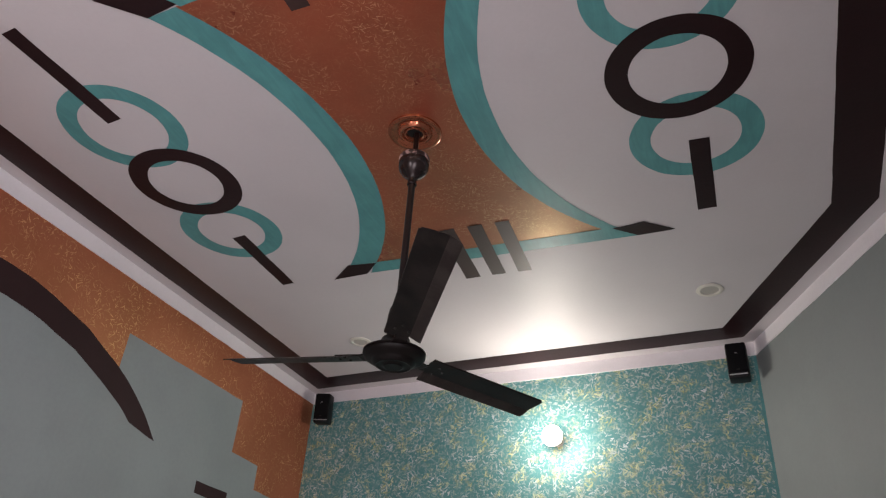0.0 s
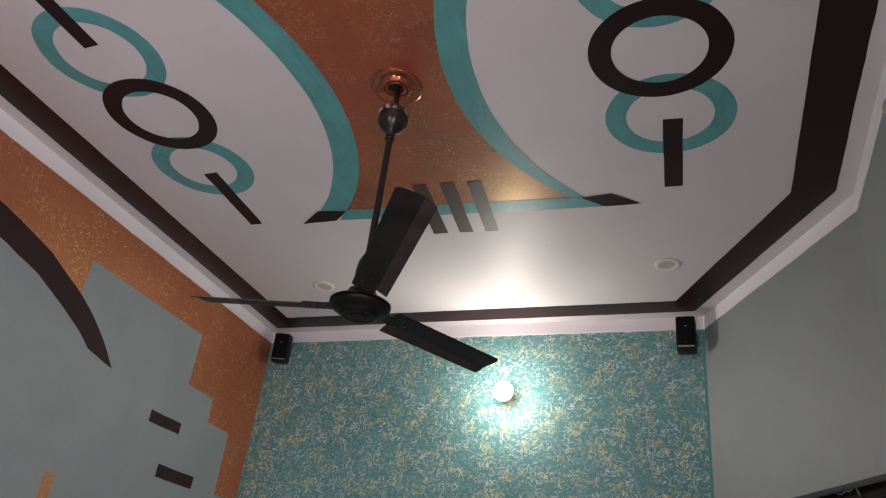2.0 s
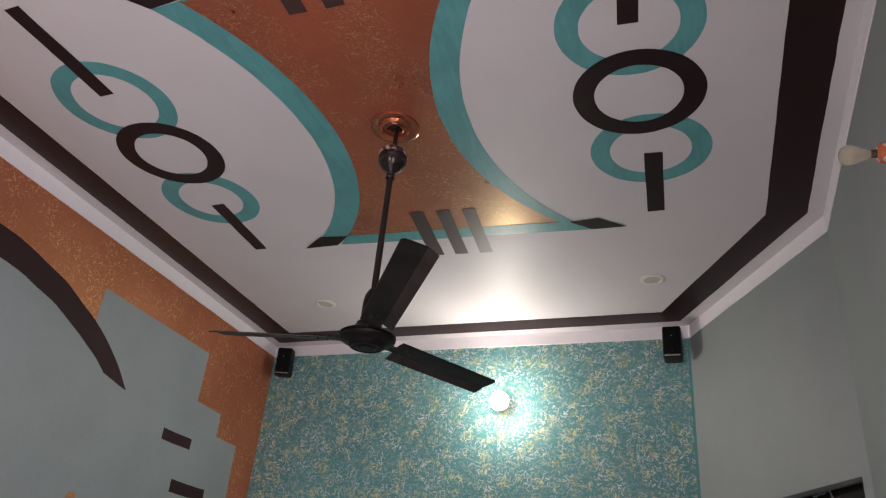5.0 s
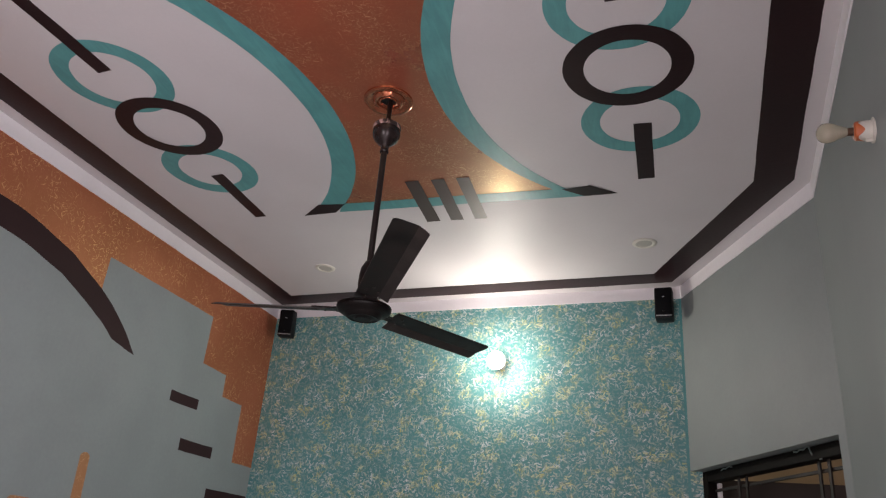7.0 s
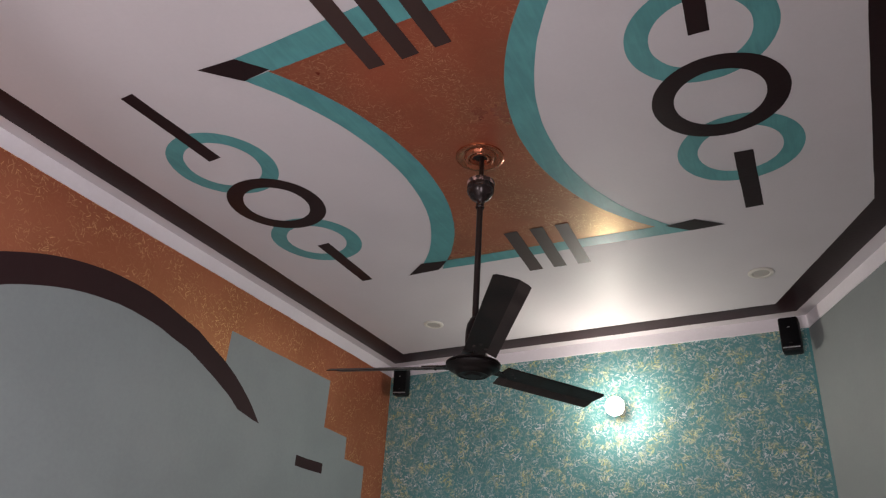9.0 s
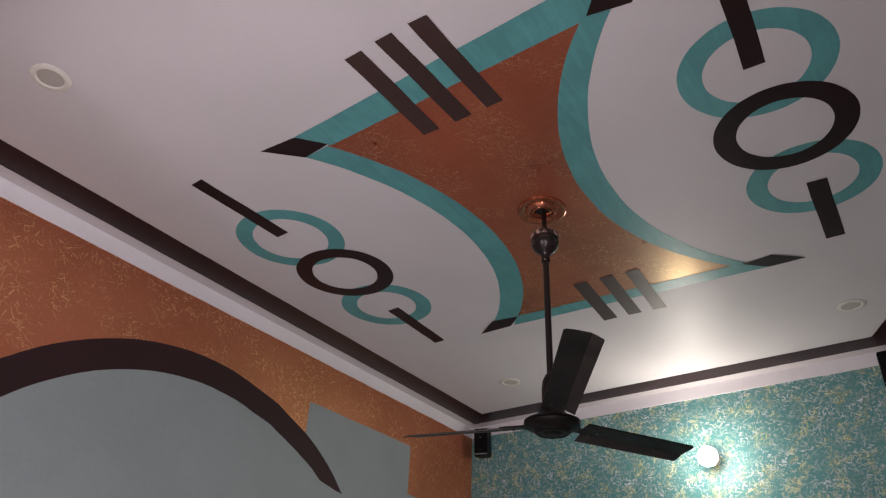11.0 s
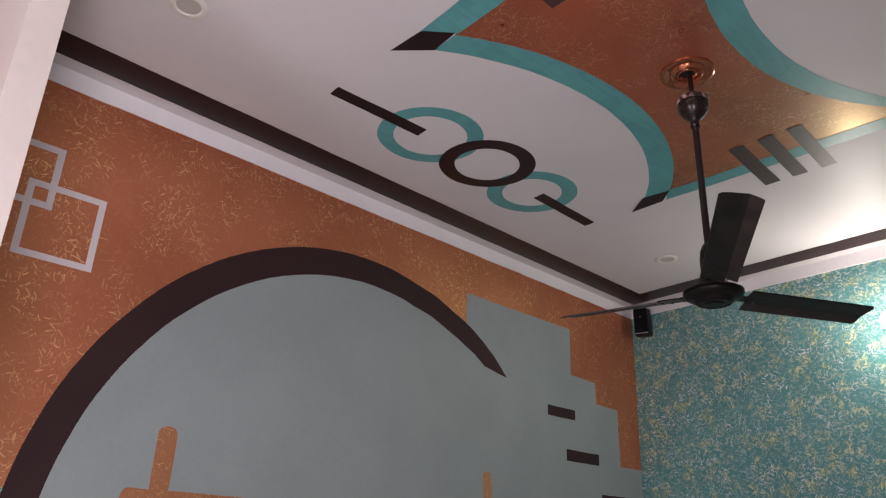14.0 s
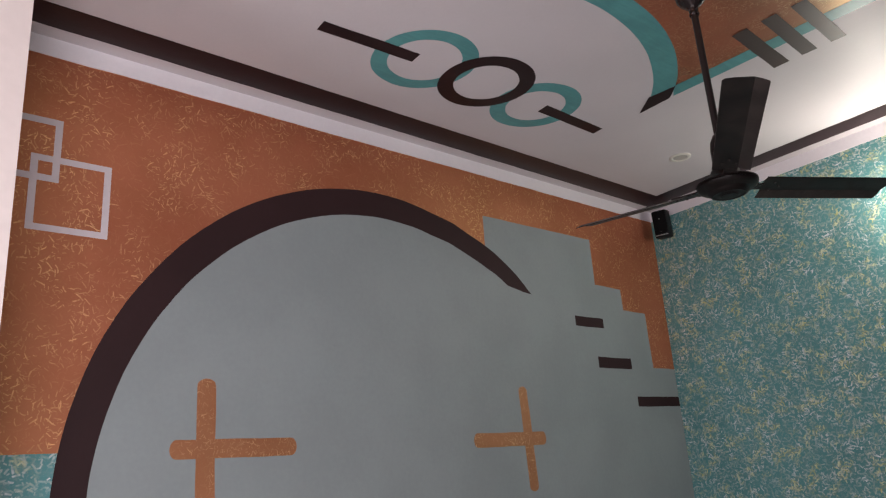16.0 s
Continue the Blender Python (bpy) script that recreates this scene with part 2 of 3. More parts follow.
fan_brown = dusty_enamel("brown_fan_enamel", (0.0060, 0.0040, 0.0040), (0.022, 0.0155, 0.0145))
motor_brown = plain("dark_motor_enamel", (0.0050, 0.0034, 0.0034), 0.40, 0.0, 70.0, 0.3, 0.0003, 0.20)
# dusty enamel with its base lightened in place of light on the fold
lit_dusty_fold = dusty_enamel("lit_dusty_enamel", (0.022, 0.0155, 0.0145), (0.046, 0.036, 0.033))
rod_brown = plain("brown_rod_enamel", (0.014, 0.007, 0.0065), 0.3, 0.2, 70.0, 0.2, 0.0003)
worn_chrome = plain("worn_brown_metal", (0.030, 0.020, 0.020), 0.22, 0.3, 45.0, 0.5, 0.0006)


def chipped(name, under, over):
    """Paint chipped in patches down to a primer."""
    m = Nodes(name)
    place = m.node("ShaderNodeNewGeometry", 0)
    m.surface(m.mix(m.ramp(m.noise(place, 38.0, 3), 0.46, 0.52), under, over), 0.42, 0.0, m.noise(place, 70.0, 2), 0.0006)
    return m.material


pink_primer = chipped("chipped_pink_primer", (0.46, 0.30, 0.28), (0.03, 0.018, 0.018))
dull_screw = plain("dull_screw_metal", (0.016, 0.013, 0.012), 0.4, 0.3)
copper_gloss = plain("copper_gloss", (0.42, 0.14, 0.075), 0.16, 0.75, 25.0, 0.15, 0.0004)
black_plastic = plain("black_plastic", (0.008, 0.008, 0.009), 0.5, 0.0, 80.0, 0.2, 0.0002, 0.25)
black_cloth = plain("black_speaker_cloth", (0.005, 0.005, 0.006), 0.85, 0.0, 400.0, 0.4, 0.0006, 0.15)
silver = plain("silver_trim", (0.45, 0.45, 0.45), 0.3, 0.9, 60.0, 0.1, 0.0002)
white_plastic = plain("white_plastic", (0.72, 0.69, 0.63), 0.35, 0.0, 50.0, 0.05, 0.0002)
orange_plastic = plain("orange_plastic", (0.55, 0.13, 0.04), 0.35, 0.0, 50.0, 0.08, 0.0002)
cap_brown = plain("tarnished_brass", (0.11, 0.055, 0.035), 0.4, 0.4, 60.0, 0.25, 0.0003)
lens_grey = plain("lamp_lens_grey", (0.46, 0.435, 0.40), 0.45, 0.0, 90.0, 0.08, 0.0003)
hole_shade = plain("hole_shade_black", (0.004, 0.003, 0.003), 0.8)
frame_dark = plain("dark_frame_paint", (0.006, 0.0045, 0.004), 0.6, 0.0, 40.0, 0.3, 0.0006, 0.1)
dark_low_wall = plain("dark_plaster", (0.06, 0.046, 0.046), 0.8, 0.0, 20.0, 0.15, 0.0008)
dark_steel = plain("dark_steel", (0.016, 0.010, 0.009), 0.55, 0.1, 60.0, 0.3, 0.0004)
tan_wall = plain("tan_plaster", (0.38, 0.26, 0.16), 0.6, 0.0, 20.0, 0.1, 0.0008)
hall_wall = plain("hall_plaster", (0.42, 0.38, 0.35), 0.6, 0.0, 20.0, 0.06, 0.0008)
# floor is out of view; its paleness is set to bounce light upward
bounce_floor = plain("pale_bounce_floor", (0.72, 0.69, 0.67), 0.25, 0.0, 8.0, 0.12, 0.0003)


def glass_material(name, color, rough):
    m = Nodes(name)
    n = m.surface(color, rough)
    n.inputs["Transmission Weight"].default_value = 0.85
    n.inputs["IOR"].default_value = 1.45
    return m.material


def glow_material(name, color, strength):
    m = Nodes(name)
    n = m.tree.nodes.new("ShaderNodeEmission")
    n.inputs[0].default_value, n.inputs[1].default_value = (*color, 1), strength
    m.tree.links.new(n.outputs[0], m.out.inputs[0])
    return m.material


bulb_glass = glass_material("bulb_glass", (0.72, 0.66, 0.54), 0.05)
bulb_glass.node_tree.nodes["Principled BSDF"].inputs["Transmission Weight"].default_value = 0.62
lamp_glow = glow_material("lamp_glow", (1.0, 0.90, 0.80), LAMP)


# ---- mesh helpers ----
def part(name, bm, material, parent=None, label="", smooth=False, crease=38):
    mesh = bpy.data.meshes.new(name)
    bmesh.ops.recalc_face_normals(bm, faces=bm.faces)
    bm.to_mesh(mesh)
    bm.free()
    if smooth:
        for p in mesh.polygons:
            p.use_smooth = True
        mesh.set_sharp_from_angle(angle=radians(crease))
    mesh.materials.append(material)
    ob = new(name, mesh)
    if parent:
        ob.parent = parent
    return tagged(ob, label)


def unsteady(a, b):
    """A painter's hand: paint edges wander by a millimetre or two."""
    p = Vector((a * 7.0, b * 7.0, 0.3))
    q = Vector((a * 23.0, b * 23.0, 4.1))
    return (a + 0.0022 * noise.noise(p) + 0.0011 * noise.noise(q), b + 0.0022 * noise.noise(p + Vector((9, 5, 2))) + 0.0011 * noise.noise(q + Vector((3, 8, 1))))


def dense(points, closed=True, step=0.035):
    """The same line with a point every few centimetres."""
    out = []
    for i in range(len(points) if closed else len(points) - 1):
        a, b = points[i], points[(i + 1) % len(points)]
        n = max(1, int(math.hypot(b[0] - a[0], b[1] - a[1]) / step))
        out += [(a[0] + (b[0] - a[0]) * k / n, a[1] + (b[1] - a[1]) * k / n) for k in range(n)]
    return out if closed else out + [points[-1]]


def sheet(points, place):
    """A film of paint: an outline laid down by place(a, b)."""
    points = dense(points)
    bm = bmesh.new()
    bm.faces.new([bm.verts.new(place(a, b)) for a, b in points])
    bm.normal_update()
    bmesh.ops.triangulate(bm, faces=bm.faces[:])
    return bm


def strip(one, two, place, closed=False):
    """A film between two edges with as many points each."""
    bm = bmesh.new()
    a = [bm.verts.new(place(*p)) for p in one]
    b = [bm.verts.new(place(*p)) for p in two]
    n = len(a)
    for i in range(n if closed else n - 1):
        j = (i + 1) % n
        bm.faces.new((a[i], a[j], b[j], b[i]))
    return bm


def box(bm, x0, x1, y0, y1, z0, z1, m=Matrix(), bevel=0.0):
    made = bmesh.ops.create_cube(bm, size=1.0)["verts"]
    for v in made:
        v.co = Vector(((x0 + x1) / 2 + v.co.x * (x1 - x0), (y0 + y1) / 2 + v.co.y * (y1 - y0), (z0 + z1) / 2 + v.co.z * (z1 - z0)))
    if bevel:
        edges = list({e for v in made for e in v.link_edges})
        made = bmesh.ops.bevel(bm, geom=edges, offset=bevel, segments=2, profile=0.5, affect="EDGES", clamp_overlap=True)["verts"] + [v for v in made if v.is_valid]
    for v in set(made):
        if v.is_valid:
            v.co = m @ v.co
    return bm


def turned(profile, m=Matrix(), count=40):
    """A turned body from (radius, height) pairs about the local z axis."""
    bm = bmesh.new()
    rings = []
    for r, z in profile:
        if r < 1e-5:
            rings.append([bm.verts.new(m @ Vector((0, 0, z)))])
        else:
            rings.append([bm.verts.new(m @ Vector((r * math.cos(2 * math.pi * i / count), r * math.sin(2 * math.pi * i / count), z))) for i in range(count)])
    for one, two in zip(rings, rings[1:]):
        for i in range(count):
            j = (i + 1) % count
            if len(one) == 1 and len(two) > 1:
                bm.faces.new((one[0], two[i], two[j]))
            elif len(two) == 1 and len(one) > 1:
                bm.faces.new((one[i], one[j], two[0]))
            elif len(one) > 1:
                bm.faces.new((one[i], one[j], two[j], two[i]))
    return bm


def prism(points, z0, z1):
    bm = bmesh.new()
    low = [bm.verts.new((x, y, z0)) for x, y in points]
    top = [bm.verts.new((x, y, z1)) for x, y in points]
    bm.faces.new(low)
    bm.faces.new(top[::-1])
    for i in range(len(low)):
        j = (i + 1) % len(low)
        bm.faces.new((low[i], low[j], top[j], top[i]))
    bm.normal_update()
    bmesh.ops.triangulate(bm, faces=[f for f in bm.faces if len(f.verts) > 4])
    return bm


def arc(center, radius, start, end, count=56):
    """Points on a circle between the bearings of two points, the short way."""
    a = math.atan2(start[1] - center[1], start[0] - center[0])
    b = math.atan2(end[1] - center[1], end[0] - center[0])
    b = a + (b - a + math.pi) % (2 * math.pi) - math.pi
    return [(center[0] + radius * math.cos(a + (b - a) * i / count), center[1] + radius * math.sin(a + (b - a) * i / count)) for i in range(count + 1)]


def ring(center, radius, count=72):
    return [(center[0] + radius * math.cos(2 * math.pi * i / count), center[1] + radius * math.sin(2 * math.pi * i / count)) for i in range(count)]


def smooth_line(points, steps=8):
    """A Catmull-Rom line through the points."""
    p = [Vector(q) for q in points]
    p = [2 * p[0] - p[1], *p, 2 * p[-1] - p[-2]]
    line = []
    for i in range(1, len(p) - 2):
        for s in range(steps):
            t = s / steps
            a, b, c, d = p[i - 1], p[i], p[i + 1], p[i + 2]
            line.append(0.5 * ((2 * b) + (c - a) * t + (2 * a - 5 * b + 4 * c - d) * t * t + (3 * b - a - 3 * c + d) * t ** 3))
    return [tuple(q) for q in (*line, p[-2])]


# ---- structure ----
def build_shell():
    tagged(part("floor", box(bmesh.new(), -1.6, 3.6, -1.6, 6.3, -0.12, 0.0), bounce_floor), "unseen floor of the room, made pale to bounce light upward", "floor", kind="structure")
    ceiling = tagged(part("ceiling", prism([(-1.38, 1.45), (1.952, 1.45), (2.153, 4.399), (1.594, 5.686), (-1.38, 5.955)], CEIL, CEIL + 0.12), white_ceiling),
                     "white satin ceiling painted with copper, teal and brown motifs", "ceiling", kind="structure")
    left = tagged(part("wall_left", box(bmesh.new(), -1.53, LEFT, 1.2, 6.2, 0.0, CEIL), copper_wall),
                  "burnt-orange metallic wall with gold flecks and a painted grey arch", "wall", kind="structure")
    back = tagged(part("wall_back", prism([CORNER_BL, (1.594 + 0.064, 5.686 - 0.064 * 0.0904), (1.674, 5.86), (-1.38, 6.155)], 0.0, CEIL), teal_back),
                  "teal wall dabbed with pale and mustard brush strokes", "wall", kind="structure")
    run = Vector((CORNER_BR[0] - CORNER_BL[0], CORNER_BR[1] - CORNER_BL[1]))
    m = pose(CORNER_BL[0], CORNER_BL[1], 0, 0, 0, math.degrees(math.atan2(run.y, run.x)))
    part("edge_strip", box(bmesh.new(), run.length - 0.016, run.length - 0.0005, -0.0008, 0.0, 0.0, BAND - 0.001, m), teal_paint, back, "plain teal margin along the corner")
    # slanted wall with the window opening
    for name, s0, s1, z0, z1 in (("wall_slanted", 0.0, 1.403, 2.071, CEIL), ("wall_slanted_pier", 1.352, 1.403, 0.0, 2.071), ("wall_slanted_sill", 0.0, 1.352, 0.0, 0.9)):
        tagged(part(name, box(bmesh.new(), s0, s1, 0.0, 0.16, z0, z1, SLANT), grey_wall), "plain grey-green painted wall round a window opening", "wall", kind="structure")
    tagged(part("wall_right", prism([BEND, SIDE_END, (2.155, 1.5), (2.36, 4.46)], 0.0, CEIL), grey_wall), "plain grey-green painted wall", "wall", kind="structure")
    # hall side wall, with an opening added for the unseen fill lamp
    for name, y0, y1, z0 in (("wall_hall_right", 1.2, 1.5, 0.0), ("wall_hall_lintel", 0.2, 1.2, FILL_DOOR_TOP), ("wall_hall_right", -1.5, 0.2, 0.0)):
        tagged(part(name, box(bmesh.new(), 1.955, 2.155, y0, y1, z0, CEIL), hall_wall), "plain plastered hall wall beside an opening added for the fill lamp", "wall", kind="structure")
    # archway between the room and the hall
    bm = bmesh.new()
    edge = [(-1.38, 0.0), (-0.521, 0.0)]
    r, cx, cz = 0.10, -0.421, 2.89
    edge += [(cx + r * math.cos(math.pi - a * math.pi / 16), cz + r * math.sin(math.pi - a * math.pi / 16)) for a in range(9)]
    edge += [(1.94, 2.99), (1.94, CEIL), (-1.38, CEIL)]
    far = [bm.verts.new((x, ARCHWAY_FAR, z)) for x, z in edge]
    near = [bm.verts.new((x, ARCHWAY_NEAR, z)) for x, z in edge]
    bm.faces.new(far)
    bm.faces.new(near[::-1])
    for i in range(len(edge)):
        j = (i + 1) % len(edge)
        bm.faces.new((far[i], far[j], near[j], near[i]))
    bm.normal_update()
    bmesh.ops.triangulate(bm, faces=[f for f in bm.faces if len(f.verts) > 4])
    tagged(part("wall_front", bm, white_plaster), "white plastered wall with a rounded archway opening", "wall", kind="structure")
    # hall behind the archway
    tagged(part("wall_hall_left", box(bmesh.new(), -1.53, -1.38, -1.6, 1.2, 0.0, CEIL), hall_wall), "plain plastered hall wall", "wall", kind="structure")
    bm = bmesh.new()
    # the middle gap is an added opening for the end fill lamp
    for x0, x1, z0 in ((-1.53, -0.27, 0.0), (-0.27, 0.67, FILL_DOOR_TOP), (0.67, 2.35, 0.0)):
        box(bm, x0, x1, -1.65, -1.5, z0, CEIL)
    tagged(part("wall_hall_end", bm, hall_wall), "plain plastered hall end wall with an opening added for the fill lamp", "wall", kind="structure")
    tagged(part("ceiling_hall", box(bmesh.new(), -1.38, 1.955, -1.5, ARCHWAY_NEAR - 0.006, CEIL + 0.002, CEIL + 0.12), white_ceiling), "plain white hall ceiling", "ceiling", kind="structure")
    # white band round the top of the walls
    for name, a, b in (("cornice", CORNER_BL, CORNER_BR), ("cornice", CORNER_BR, BEND), ("cornice", BEND, SIDE_END), ("cornice", (LEFT, ARCHWAY_FAR), CORNER_BL)):
        d = Vector((b[0] - a[0], b[1] - a[1]))
        m = pose(a[0], a[1], 0, 0, 0, math.degrees(math.atan2(d.y, d.x)))
        bm = bmesh.new()
        count = int(d.length / 0.03)
        rows = []
        for k in range(count + 1):
            u = d.length * k / count
            low = BAND + 0.0026 * noise.noise(Vector((u * 6.0, a[0] * 3, a[1]))) + 0.0012 * noise.noise(Vector((u * 25.0, a[0], 7.0)))
            rows.append([bm.verts.new(m @ Vector((u, y, z))) for y, z in ((0.0, low), (-0.005, low), (-0.006, low + 0.0015), (-0.006, CEIL - 0.0005), (0.0, CEIL - 0.0005))])
        for one, two in zip(rows, rows[1:]):
            for k in range(4):
                bm.faces.new((one[k], one[k + 1], two[k + 1], two[k]))
        bm.faces.new(rows[0])
        bm.faces.new(rows[-1][::-1])
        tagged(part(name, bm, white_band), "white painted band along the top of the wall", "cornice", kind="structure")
    return ceiling, left


SLANT = pose(CORNER_BR[0], CORNER_BR[1], 0, 0, 0, math.degrees(math.atan2(BEND[1] - CORNER_BR[1], BEND[0] - CORNER_BR[0])))
# local: x along the wall from the back corner, y outwards, z up
ceiling, wall_left = build_shell()


# ---- painted ceiling ----
def on_ceiling(layer):
    return lambda x, y: (*unsteady(x, y), CEIL - 0.0006 * layer)


def paint_ceiling():
    c_lo, c_lw, c_ro, c_rw = (-1.190, 3.470), (-1.239, 3.461), (1.832, 3.456), (2.026, 3.474)
    fl, fr, bl, br = (-0.064, 2.682), (0.991, 2.605), (-0.132, 4.326), (1.027, 4.314)
    left_in, right_in = arc(c_lo, 1.360, fl, bl), arc(c_ro, 1.204, fr, br)
    part("copper_panel", strip(left_in, right_in, on_ceiling(1)), copper_ceiling, ceiling, "burnt-orange metallic painted panel")
    part("teal_curve", strip(left_in, arc(c_lw, 1.292, (-0.195, 2.701), (-0.282, 4.314)), on_ceiling(2)), teal_paint, ceiling, "curved teal painted band")
    part("teal_curve", strip(right_in, arc(c_rw, 1.287, (1.105, 2.58), (1.165, 4.291)), on_ceiling(2)), teal_paint, ceiling, "curved teal painted band")
    part("teal_band", sheet([(-0.20, 4.412), (1.137, 4.399), (1.032, 4.308), (-0.141, 4.321)], on_ceiling(3)), teal_paint, ceiling, "straight teal painted band")
    part("teal_band", sheet([(-0.150, 2.589), (1.09, 2.478), (0.985, 2.618), (-0.058, 2.694)], on_ceiling(3)), teal_paint, ceiling, "straight teal painted band")
    for corner in (((-0.421, 4.432), (-0.282, 4.314), (-0.132, 4.326), (-0.224, 4.415)), ((1.292, 4.388), (1.165, 4.291), (1.027, 4.314), (1.129, 4.398)),
                   ((-0.321, 2.586), (-0.150, 2.589), (-0.064, 2.682), (-0.195, 2.701)), ((0.991, 2.605), (1.125, 2.625), (1.26, 2.49), (1.09, 2.478))):
        part("diamond", sheet(corner, on_ceiling(4)), dark_brown, ceiling, "dark brown painted diamond")
    for quad in (((0.273, 4.134), (0.345, 4.128), (0.328, 4.583), (0.251, 4.587)), ((0.409, 4.131), (0.478, 4.130), (0.462, 4.581), (0.390, 4.581)),
                 ((0.538, 4.132), (0.603, 4.131), (0.595, 4.581), (0.526, 4.581)), ((0.261, 2.378), (0.333, 2.374), (0.341, 2.814), (0.274, 2.817)),
                 ((0.392, 2.366), (0.458, 2.363), (0.481, 2.806), (0.410, 2.813)), ((0.520, 2.359), (0.589, 2.359), (0.609, 2.797), (0.543, 2.802))):
        part("stripe", sheet(quad, on_ceiling(5)), stripe_brown, ceiling, "dark brown painted stripe")
    for center, outer, inner in (((-0.665, 3.128), 0.244, 0.170), ((-0.682, 3.884), 0.238, 0.157), ((1.367, 3.070), 0.240, 0.162), ((1.417, 3.778), 0.237, 0.159)):
        part("teal_ring", strip(ring(center, outer), ring(center, inner), on_ceiling(1), True), teal_paint, ceiling, "teal painted ring")
    for center in ((-0.652, 3.501), (1.385, 3.422)):
        part("brown_ring", strip(ring(center, 0.2365), ring(center, 0.1585), on_ceiling(2), True), dark_brown, ceiling, "dark brown painted ring")
    for quad in (((1.390, 3.794), (1.463, 3.796), (1.468, 4.260), (1.392, 4.265)), ((1.345, 2.59), (1.412, 2.59), (1.400, 3.062), (1.333, 3.062)),
                 ((-0.728, 2.605), (-0.660, 2.598), (-0.632, 3.076), (-0.703, 3.084)), ((-0.713, 3.937), (-0.638, 3.928), (-0.651, 4.411), (-0.722, 4.417))):
        part("bar", sheet(quad, on_ceiling(2)), dark_brown, ceiling, "dark brown painted bar")
    inner = [(-1.135, 1.5505), (-1.13, 5.671), (1.438, 5.457), (1.904, 4.361), (1.772, 1.5505)]
    outer = [(-1.295, 1.5505), (-1.305, 5.861), (1.544, 5.604), (2.077, 4.364), (1.915, 1.5505)]
    def even(line):
        return [(a[0] + (b[0] - a[0]) * k / 60, a[1] + (b[1] - a[1]) * k / 60) for a, b in zip(line, line[1:]) for k in range(60)] + [line[-1]]
    part("border", strip(even(inner), even(outer), on_ceiling(1)), dark_brown, ceiling, "wide dark brown painted border")


paint_ceiling()


# ---- painted left wall ----
def on_left(layer):
    return lambda y, z: (LEFT + 0.0006 * layer, *unsteady(y, z))


def capsule(y0, z0, y1, z1, w0, w1=None):
    """A bar with rounded ends between two points."""
    w1 = w1 or w0
    d = Vector((y1 - y0, z1 - z0)).normalized()
    n = Vector((-d.y, d.x))
    out = []
    for center, w, a0 in ((Vector((y1, z1)), w1, -90), (Vector((y0, z0)), w0, 90)):
        for i in range(13):
            a = radians(a0 + 15 * i)
            p = center + w * (n * math.sin(a) * 1.0 + d * math.cos(a) * 0.75)
            out.append((p.x, p.y))
    return out


def paint_left():
    cy, cz, r = 3.38, 1.357, 1.425
    low = [(cy - r * math.cos(radians(a)), cz + r * math.sin(radians(a))) for a in range(-25, 122)]
    low = [p for p in low if p[0] < 4.10]
    grey = [(5.954, 0.002), (5.954, 2.003), (5.690, 2.003), (5.683, 2.388), (5.427, 2.392), (5.425, 2.538), (5.145, 2.545), (5.147, 2.860), (4.133, 2.858), (4.131, 2.56)]
    grey += low[::-1] + [(low[0][0], 0.002)]
    part("grey_field", sheet(grey, on_left(1)), field_grey, wall_left, "grey-blue painted field with a stepped edge")
    outer = [(3.375 - 1.477 * math.cos(radians(a)), 1.371 + 1.477 * math.sin(radians(a))) for a in range(-25, 106, 3)]
    inner = [(3.388 - 1.371 * math.cos(radians(a)), 1.342 + 1.371 * math.sin(radians(a))) for a in range(-25, 106, 3)]
    outer += smooth_line([(3.89, 2.768), (4.168, 2.654), (4.352, 2.540), (4.494, 2.412)], 6)
    inner += smooth_line([(3.850, 2.646), (4.065, 2.562), (4.198, 2.503), (4.292, 2.446)], 6)
    inner += [(4.35, 2.436), (4.43, 2.420)]
    part("arch", sheet(outer + inner[::-1], on_left(2)), matt_brown, wall_left, "dark brown painted arch band with a pointed end")
    for a in ((5.180, 4.889, 2.314, 2.249), (5.434, 5.075, 2.058, 1.986), (5.9535, 5.450, 1.806, 1.740)):
        y1, y0, z1, z0 = a
        part("bar", sheet([(y0, z0), (y1, z0), (y1, z1), (y0, z1)], on_left(2)), matt_brown, wall_left, "short dark brown painted bar")
    part("cross_bar", sheet(capsule(2.455, 1.29, 2.454, 1.83, 0.040), on_left(2)), copper_cross, wall_left, "copper painted cross stroke with rounded ends")
    part("cross_bar", sheet(capsule(2.335, 1.584, 2.835, 1.579, 0.037), on_left(3)), copper_cross, wall_left, "copper painted cross stroke with rounded ends")
    part("cross_bar", sheet(capsule(4.350, 1.31, 4.331, 1.83, 0.036, 0.034), on_left(2)), copper_cross, wall_left, "copper painted cross stroke with rounded ends")
    part("cross_bar", sheet(capsule(3.945, 1.567, 4.460, 1.566, 0.037), on_left(3)), copper_cross, wall_left, "copper painted cross stroke with rounded ends")
    for y0, y1, z0, z1, layer in ((1.57, 1.847, 2.590, 2.851, 1), (1.745, 2.035, 2.392, 2.696, 2)):
        w = 0.0265
        one = [(y0, z0), (y1, z0), (y1, z1), (y0, z1)]
        two = [(y0 + w, z0 + w), (y1 - w, z0 + w), (y1 - w, z1 - w), (y0 + w, z1 - w)]
        part("square_outline", strip(one, two, on_left(layer), True), pale_grey, wall_left, "pale grey painted square outline")
    patch = [(3.375 - 1.43 * math.cos(radians(a)), 1.371 + 1.43 * math.sin(radians(a))) for a in range(-25, 9)]
    patch = [p for p in patch if p[1] < 1.589]
    part("teal_patch", sheet([(1.45, 0.002), (patch[0][0], 0.002)] + patch + [(1.962, 1.589), (1.45, 1.590)], on_left(0.5)), teal_side, wall_left, "teal flecked patch")


paint_left()


